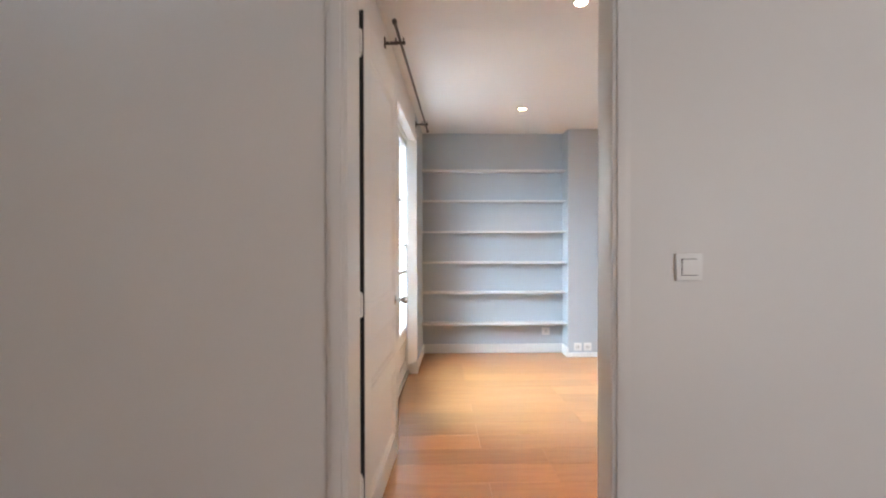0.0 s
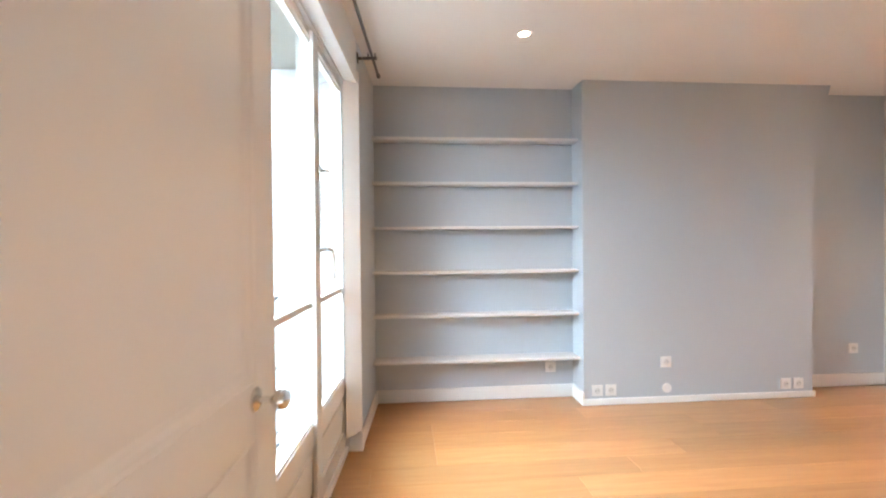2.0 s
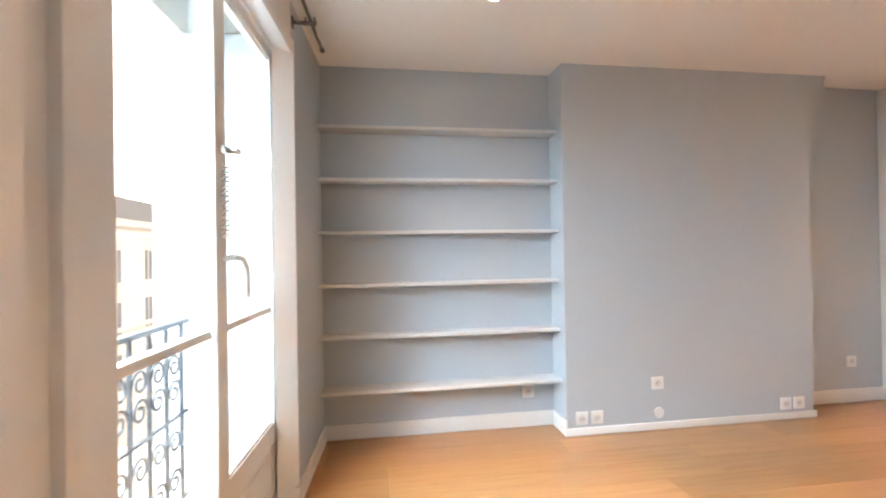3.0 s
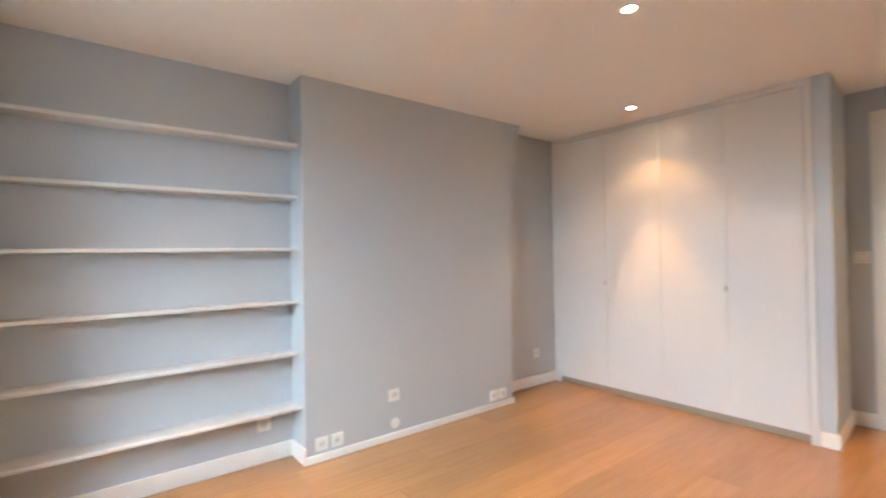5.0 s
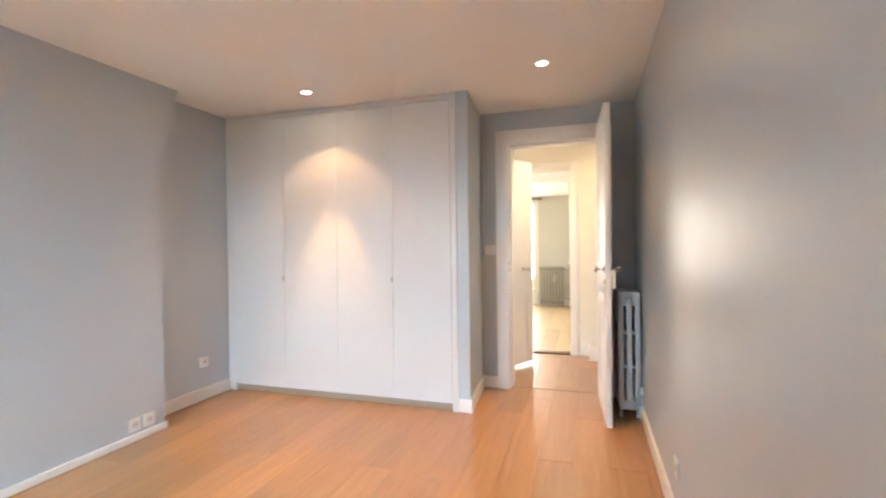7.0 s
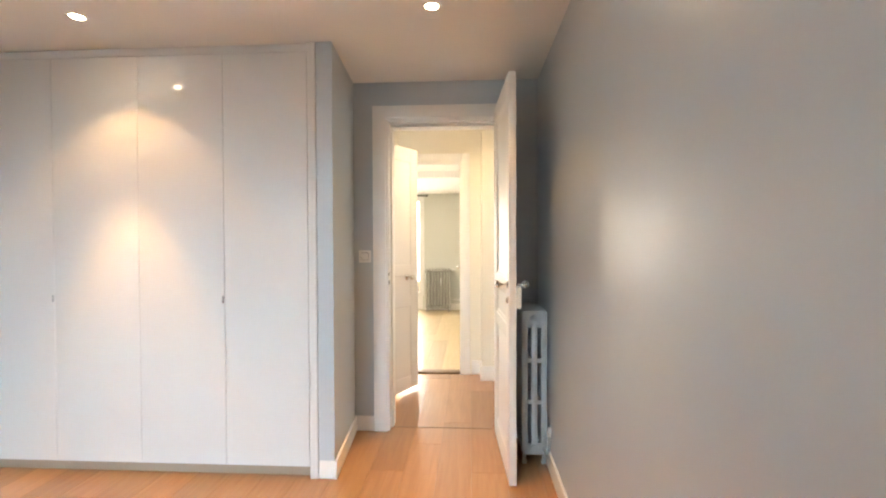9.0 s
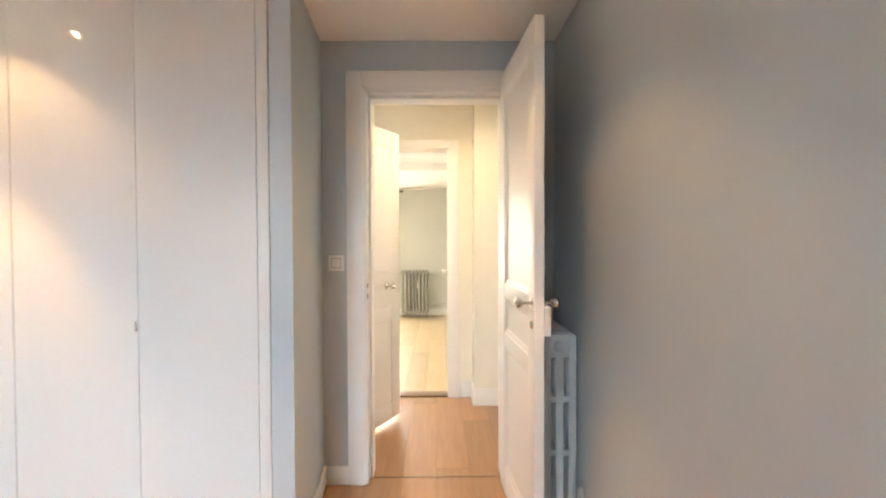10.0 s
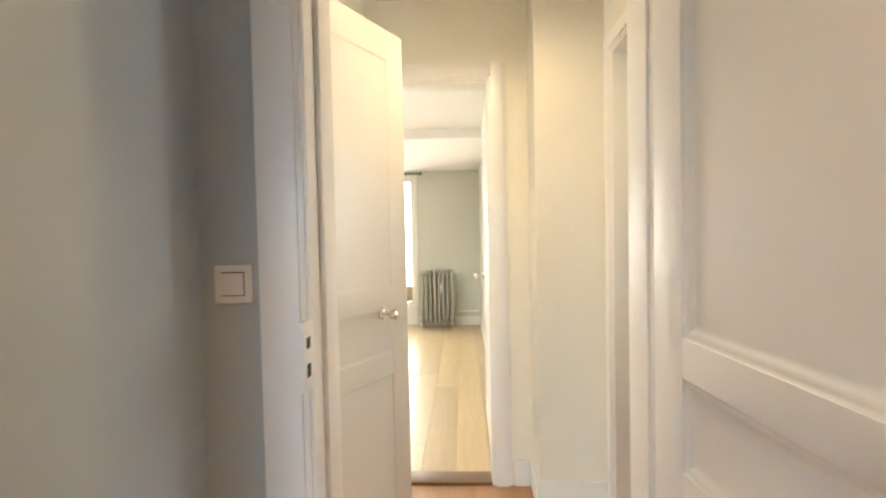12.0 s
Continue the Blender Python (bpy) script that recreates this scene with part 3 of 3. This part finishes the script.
# ---- niche shelves ----
for k, z in enumerate((1.953, 1.632, 1.308, 0.985, 0.667, 0.34)):
    last = k == 5
    sh = solid("wall_shelf", boxes((0.03, 4.36 if last else 4.385, z - 0.020, 1.575 if last else 1.556, NORTH + 0.003, z), bevel=0.003), LACQUER,
               "empty pale grey-blue shelf board in wall niche" if not last else "lowest deeper shelf board in wall niche", "shelf", "niche shelves")

# ---- wardrobe ----
WX = 4.172
wd = thing("wardrobe", None, "tall built-in wardrobe with plain white lacquered doors", "wardrobe")
part("carcass", boxes((WX + 0.03, 2.475, 0.05, 4.89, NORTH - 0.003, 2.335)), LACQUER, wd)
part("plinth", boxes((WX + 0.035, 2.472, 0.0, WX + 0.06, NORTH - 0.003, 0.066), bevel=0.002), KICK, wd, "taupe recessed plinth")
part("top_filler", boxes((WX + 0.012, 2.472, 2.312, WX + 0.03, NORTH - 0.003, CEIL - 0.003), bevel=0.002), LACQUER, wd)
part("side_filler", boxes((WX + 0.004, 4.438, 0.0, WX + 0.03, NORTH - 0.002, 2.312), bevel=0.002), LACQUER, wd)
seams = (4.436, 3.93, 3.435, 2.952, 2.486)
for i, (a, b) in enumerate(zip(seams, seams[1:])):
    dr = part("wardrobe_door", boxes((WX, b + 0.0012, 0.068, WX + 0.02, a - 0.0012, 2.305), bevel=0.0015), LACQUER, wd)
    if i in (0, 2):
        part("edge_pull", boxes((WX - 0.004, b + 0.003, 0.955, WX + 0.002, b + 0.013, 0.995), bevel=0.002), CHROME, dr, "small metal edge pull")
part("end_strip", boxes((WX - 0.004, 2.439, 0.0, WX + 0.02, 2.4835, CEIL - 0.003), bevel=0.002), LACQUER, wd)


# ---- radiators ----
def radiator(name, m, n, depth, h, label, pitch=0.058, cols=3, mat=None, slim=0.0):
    """Cast-iron column radiator along local x, n sections, standing on feet."""
    r = thing(name, m, label, "radiator")
    mat = mat or IRON
    cw = depth / (cols + (cols - 1) * 0.45)
    step = (depth - cw) / (cols - 1)
    bm = bmesh.new()
    for c in range(cols):
        box(bm, 0.004 + slim, c * step, 0.07, pitch - 0.012 - slim, c * step + cw, h, 0.011)
    for z0, z1 in ((0.055, 0.125), (0.345, 0.375), (0.585, 0.615), (h - 0.10, h + 0.004)):
        if z1 > h - 0.2 and z1 < h - 0.05:
            continue
        box(bm, 0.006 + slim, 0.012, z0, pitch - 0.014 - slim, depth - 0.012, z1, 0.008)
    hub = Matrix.Translation((-0.005, depth / 2, h - 0.05)) @ Matrix.Rotation(radians(90), 4, "Y")
    lathe([(0.026, 0.0), (0.028, pitch), (0.02, pitch + 0.001)], 16, hub, bm)
    hub = Matrix.Translation((-0.005, depth / 2, 0.09)) @ Matrix.Rotation(radians(90), 4, "Y")
    lathe([(0.026, 0.0), (0.028, pitch), (0.02, pitch + 0.001)], 16, hub, bm)
    me = mesh_of("section", bm, mat)
    for k in range(n):
        sct = new("section", me)
        sct.parent = r
        sct.matrix_basis = Matrix.Translation((k * pitch, 0, 0))
        if k in (0, n - 1):
            for c in (0, cols - 1):
                part("foot", lathe([(0.013, 0.0), (0.016, 0.008), (0.010, 0.03), (0.012, 0.075)], 12, Matrix.Translation((k * pitch + pitch / 2 - 0.004, c * step + cw / 2, 0))), mat, r)
    pl = part("end_plug", lathe([(0.024, 0.0), (0.024, 0.012), (0.012, 0.016), (0.012, 0.026), (0.004, 0.028)], 8, Matrix.Translation((-0.004, depth / 2, h - 0.05)) @ Matrix.Rotation(radians(-90), 4, "Y")), mat, r)
    return r


rad = radiator("radiator", pose(4.385, 1.173, 0), 7, 0.15, 0.885, "grey-white cast-iron column radiator standing behind open door")
part("valve_pipe", tube([(-0.01, 0.02, 0.09), (-0.045, 0.012, 0.09), (-0.055, 0.005, 0.11), (-0.055, 0.0, 0.20)], 0.009, 8), IRON, rad)
part("valve", lathe([(0.012, 0), (0.016, 0.01), (0.016, 0.035), (0.008, 0.05), (0.003, 0.052)], 12, Matrix.Translation((-0.055, 0.0, 0.19))), PLASTIC, rad)

frad = radiator("radiator", pose(10.28, 1.975, 0, 0, 0, 90), 8, 0.15, 0.79, "grey cast-iron radiator with white meter beside far window", mat=OLDIRON, slim=0.005)
part("heat_meter", boxes((0.155, 0.150, 0.49, 0.185, 0.168, 0.62), bevel=0.004), PLASTIC, frad, "white heat meter")
part("valve", tube([(-0.01, 0.07, 0.76), (-0.06, 0.07, 0.76), (-0.075, 0.07, 0.76)], 0.015, 10), PLASTIC, frad)
solid("heating_pipe", tube([(10.315, 1.62, 0.20), (10.315, 1.93, 0.20)], 0.012, 10), WHITE, "white heating pipe along the skirting", "pipe")

# ---- far window ----
fw = thing("window_2", None, "white wooden window with small panes in far room", "window", kind="structure")
part("window_frame", boxes((10.33, 2.47, 0.27, 10.42, 2.56, 2.12), (10.33, 3.54, 0.27, 10.42, 3.63, 2.12), (10.33, 2.56, 2.03, 10.42, 3.54, 2.12), (10.33, 2.56, 0.27, 10.42, 3.54, 0.34), (10.36, 3.02, 0.34, 10.42, 3.08, 2.03), bevel=0.004), WHITE, fw)
part("window_panel", boxes((10.36, 2.50, 0.0, 10.40, 3.60, 0.27)), WHITE, fw)
for z in (0.76, 1.19, 1.61):
    part("glazing_bar", boxes((10.38, 2.56, z - 0.012, 10.41, 3.54, z + 0.012), bevel=0.004), WHITE, fw)
for ya, yb in ((2.56, 3.02), (3.08, 3.54)):
    pane("pane", fw, 10.395, ya - 0.004, yb + 0.004, 0.335, 2.035)
frod = thing("curtain_rod", None, "dark curtain rod above far window", "curtain rod")
part("pole", tube([(10.28, 2.42, 2.135), (10.28, 3.65, 2.135)], 0.009, 10), BRONZE, frod)
part("end_cap", lathe([(0.004, -0.02), (0.018, -0.015), (0.02, 0.0), (0.018, 0.015), (0.004, 0.02)], 14, Matrix.Translation((10.28, 2.41, 2.135)) @ Matrix.Rotation(radians(90), 4, "X")), BRONZE, frod)
part("bracket", boxes((10.272, 2.45, 2.122, 10.35, 2.462, 2.137), bevel=0.002), BRONZE, frod)

# ---- kitchen unit seen through the side opening ----
kit = thing("tall_kitchen_unit", None, "tall white kitchen unit with dark appliance below", "kitchen unit")
part("carcass", boxes((6.52, 0.50, 0.0, 7.2, 0.995, 2.16)), PLASTIC, kit)
part("upper_door", boxes((6.50, 0.50, 1.62, 6.52, 0.99, 2.16), bevel=0.002), LACQUER, kit)
part("middle_door", boxes((6.50, 0.50, 0.80, 6.52, 0.99, 1.605), bevel=0.002), LACQUER, kit)
part("oven_front", boxes((6.50, 0.50, 0.22, 6.52, 0.99, 0.785), bevel=0.002), GREYMETAL, kit, "dark blue-grey appliance front")
part("plinth", boxes((6.54, 0.50, 0.0, 6.56, 0.99, 0.21)), KICK, kit)


# ---- sockets and switches ----
def plate_socket(m, label, round_only=False):
    """Wall socket facing local -y."""
    s_ = thing("wall_socket", m, label, "socket")
    if round_only:
        part("cover", lathe([(0.036, 0.0), (0.036, 0.003), (0.033, 0.006), (0.003, 0.007)], 28, Matrix.Rotation(radians(90), 4, "X")), PLASTIC, s_)
        return s_
    part("plate", boxes((-0.041, -0.009, -0.041, 0.041, 0.0, 0.041), bevel=0.004), PLASTIC, s_)
    # Flat disc, greyed to imitate shade inside a recessed well.
    part("well", lathe([(0.0225, 0.0), (0.0225, 0.0008), (0.021, 0.0012), (0.003, 0.0013)], 24, Matrix.Translation((0, -0.009, 0)) @ Matrix.Rotation(radians(90), 4, "X")),
         material("shaded_socket_well", (0.66, 0.66, 0.65), 0.5)[0], s_, "grey disc with the shade of a well painted in")
    for dx, dz, r in ((-0.0095, 0, 0.003), (0.0095, 0, 0.003), (0, 0.011, 0.0026)):
        part("pin_hole" if r > 0.0028 else "earth_pin", lathe([(r, 0.0), (r, 0.0016), (r * 0.5, 0.002)], 8, Matrix.Translation((dx, -0.0098, dz)) @ Matrix.Rotation(radians(90), 4, "X")), DARK if r > 0.0028 else CHROME, s_)
    return s_


YC = 4.305
plate_socket(pose(1.375, NORTH, 0.232), "white wall socket under lowest niche shelf")
for x in (1.655, 1.757):
    plate_socket(pose(x, YC, 0.106), "white wall socket above chimney skirting")
plate_socket(pose(2.178, YC, 0.300), "single white wall socket on chimney breast")
plate_socket(pose(2.186, YC, 0.105), "round white blanking cover on chimney breast", True)
for x in (3.125, 3.226):
    plate_socket(pose(x, YC, 0.106), "white wall socket at chimney corner")
plate_socket(pose(3.90, NORTH, 0.305), "white wall socket on grey back wall")
plate_socket(pose(3.07, SOUTH, 0.27, 0, 0, 180), "white wall socket on long satin wall")


def light_switch(m, label):
    s_ = thing("light_switch", m, label, "light switch")
    part("plate", boxes((-0.041, -0.010, -0.041, 0.041, 0.0, 0.041), bevel=0.004), PLASTIC, s_)
    part("gap", boxes((-0.0245, -0.0108, -0.0255, 0.0245, -0.009, 0.0255)), DARK, s_, "dark line round rocker")
    part("rocker", boxes((-0.0235, -0.014, -0.0235, 0.0235, -0.010, 0.0235), bevel=0.002), PLASTIC, s_)


light_switch(pose(EAST, 2.325, 1.186, 0, 0, 90) @ Matrix.Rotation(radians(180), 4, "Z"), "white rocker switch beside door casing")
light_switch(pose(0.930, 0.945, 1.092), "white rocker switch on hall wall")


# ---- recessed downlights ----
def downlight(x, y, z):
    d = thing("downlight", pose(x, y, z), "lit round recessed ceiling downlight", "ceiling light", "ceiling downlights")
    bm = bmesh.new()
    rings = [(0.030, 0.0), (0.030, -0.004), (0.043, -0.004), (0.045, 0.0)]
    seg = 28
    vs = [[bm.verts.new((r * math.cos(2 * math.pi * i / seg), r * math.sin(2 * math.pi * i / seg), h)) for i in range(seg)] for r, h in rings]
    for a, b in zip(vs, vs[1:]):
        for i in range(seg):
            bm.faces.new((a[i], a[(i + 1) % seg], b[(i + 1) % seg], b[i]))
    part("trim_ring", bm, PLASTIC, d)
    part("bulb", lathe([(0.003, -0.0025), (0.031, -0.002), (0.031, 0.0)], 24), LAMP, d, "glowing warm lamp face")


for sx, sy in SPOTS:
    downlight(sx, sy, CEIL)
# The fitting over the entry hall is likewise unseen and added.
for sx, sy, sz in HALL_SPOTS:
    downlight(sx, sy, sz if sz > 2.4 else CEIL + 0.004)


# ---- bright hazy sky beyond the street ----
HAZE = bpy.data.materials.new("bright_haze")
HAZE.use_nodes = True
hz = HAZE.node_tree.nodes["Principled BSDF"]
hz.inputs["Base Color"].default_value = (0.8, 0.85, 0.9, 1)
hz.inputs["Emission Color"].default_value = (0.80, 0.90, 1.0, 1)
hz.inputs["Emission Strength"].default_value = 12.0
structure("backdrop", boxes((-66, -120, -9, -65, 180, 90)), HAZE)

# ---- building across the street ----
bld = thing("apartment_building", pose(-15, 30, -9), "sunlit pale stone apartment building across the street", "building")
part("facade", boxes((-8, -60, 0, 0, 60, 12.5), (0, -60, 5.6, 0.18, 60, 5.85), (0, -60, 12.1, 0.3, 60, 12.5)), STONE, bld)
part("roof", boxes((-8, -60, 12.5, -0.4, 60, 14)), ZINC, bld)
for fl in range(3):
    for k in range(24):
        y, z = -46 + k * 4.0, 2.2 + fl * 3.2
        wdw = part("window", boxes((0.0, y - 0.65, z - 0.1, 0.06, y + 0.65, z), (0.0, y - 0.65, z + 2.0, 0.05, y + 0.65, z + 2.1), (0.0, y - 0.65, z, 0.05, y - 0.55, z + 2.0), (0.0, y + 0.55, z, 0.05, y + 0.65, z + 2.0), (0.0, y - 0.04, z, 0.04, y + 0.04, z + 2.0)), WHITE, bld)
        part("pane", boxes((0.0, y - 0.55, z, 0.015, y + 0.55, z + 2.0)), GREYMETAL, wdw)


# ---- floor boards ----
def boards(parent, x0, x1, y0, y1, w, lengths, mat, name="plank"):
    """Boards along x in staggered rows, each an object on a shared mesh."""
    rnd = random.Random(5)
    made = {}
    y = y0
    while y < y1 - 0.01:
        wy = round(min(w, y1 - y), 3)
        x = x0 - rnd.choice((0.0, 0.35, 0.7, 1.05))
        while x < x1:
            ln = rnd.choice(lengths)
            a, b = max(x, x0), min(x + ln, x1)
            x += ln
            if b - a < 0.03:
                continue
            key = (round(b - a, 2), wy)
            if key not in made:
                bm = bmesh.new()
                L, W, c = key[0], wy, 0.0012
                lo = [bm.verts.new(p) for p in ((0.0003, 0.0003, -0.018), (L - 0.0003, 0.0003, -0.018), (L - 0.0003, W - 0.0003, -0.018), (0.0003, W - 0.0003, -0.018))]
                md = [bm.verts.new((v.co.x, v.co.y, -c)) for v in lo]
                tp = [bm.verts.new(p) for p in ((c, c, 0), (L - c, c, 0), (L - c, W - c, 0), (c, W - c, 0))]
                for p, q in ((lo, md), (md, tp)):
                    for i in range(4):
                        bm.faces.new((p[i], p[(i + 1) % 4], q[(i + 1) % 4], q[i]))
                bm.faces.new(tp)
                made[key] = mesh_of(name, bm, mat, False)
            ob = new(name, made[key])
            ob.parent = parent
            ob.location = (a, y, 0)
        y += wy


fl_room = bpy.data.objects["floor"]
fl_far = bpy.data.objects["floor_far"]
boards(fl_room, -0.62, 6.185, -2.0, NORTH, 0.19, (1.4, 1.75, 2.1), FLOOR)
boards(fl_far, 6.30, 10.35, 0.95, 4.6, 0.19, (1.4, 1.75, 2.1), FLOOR_PALE)
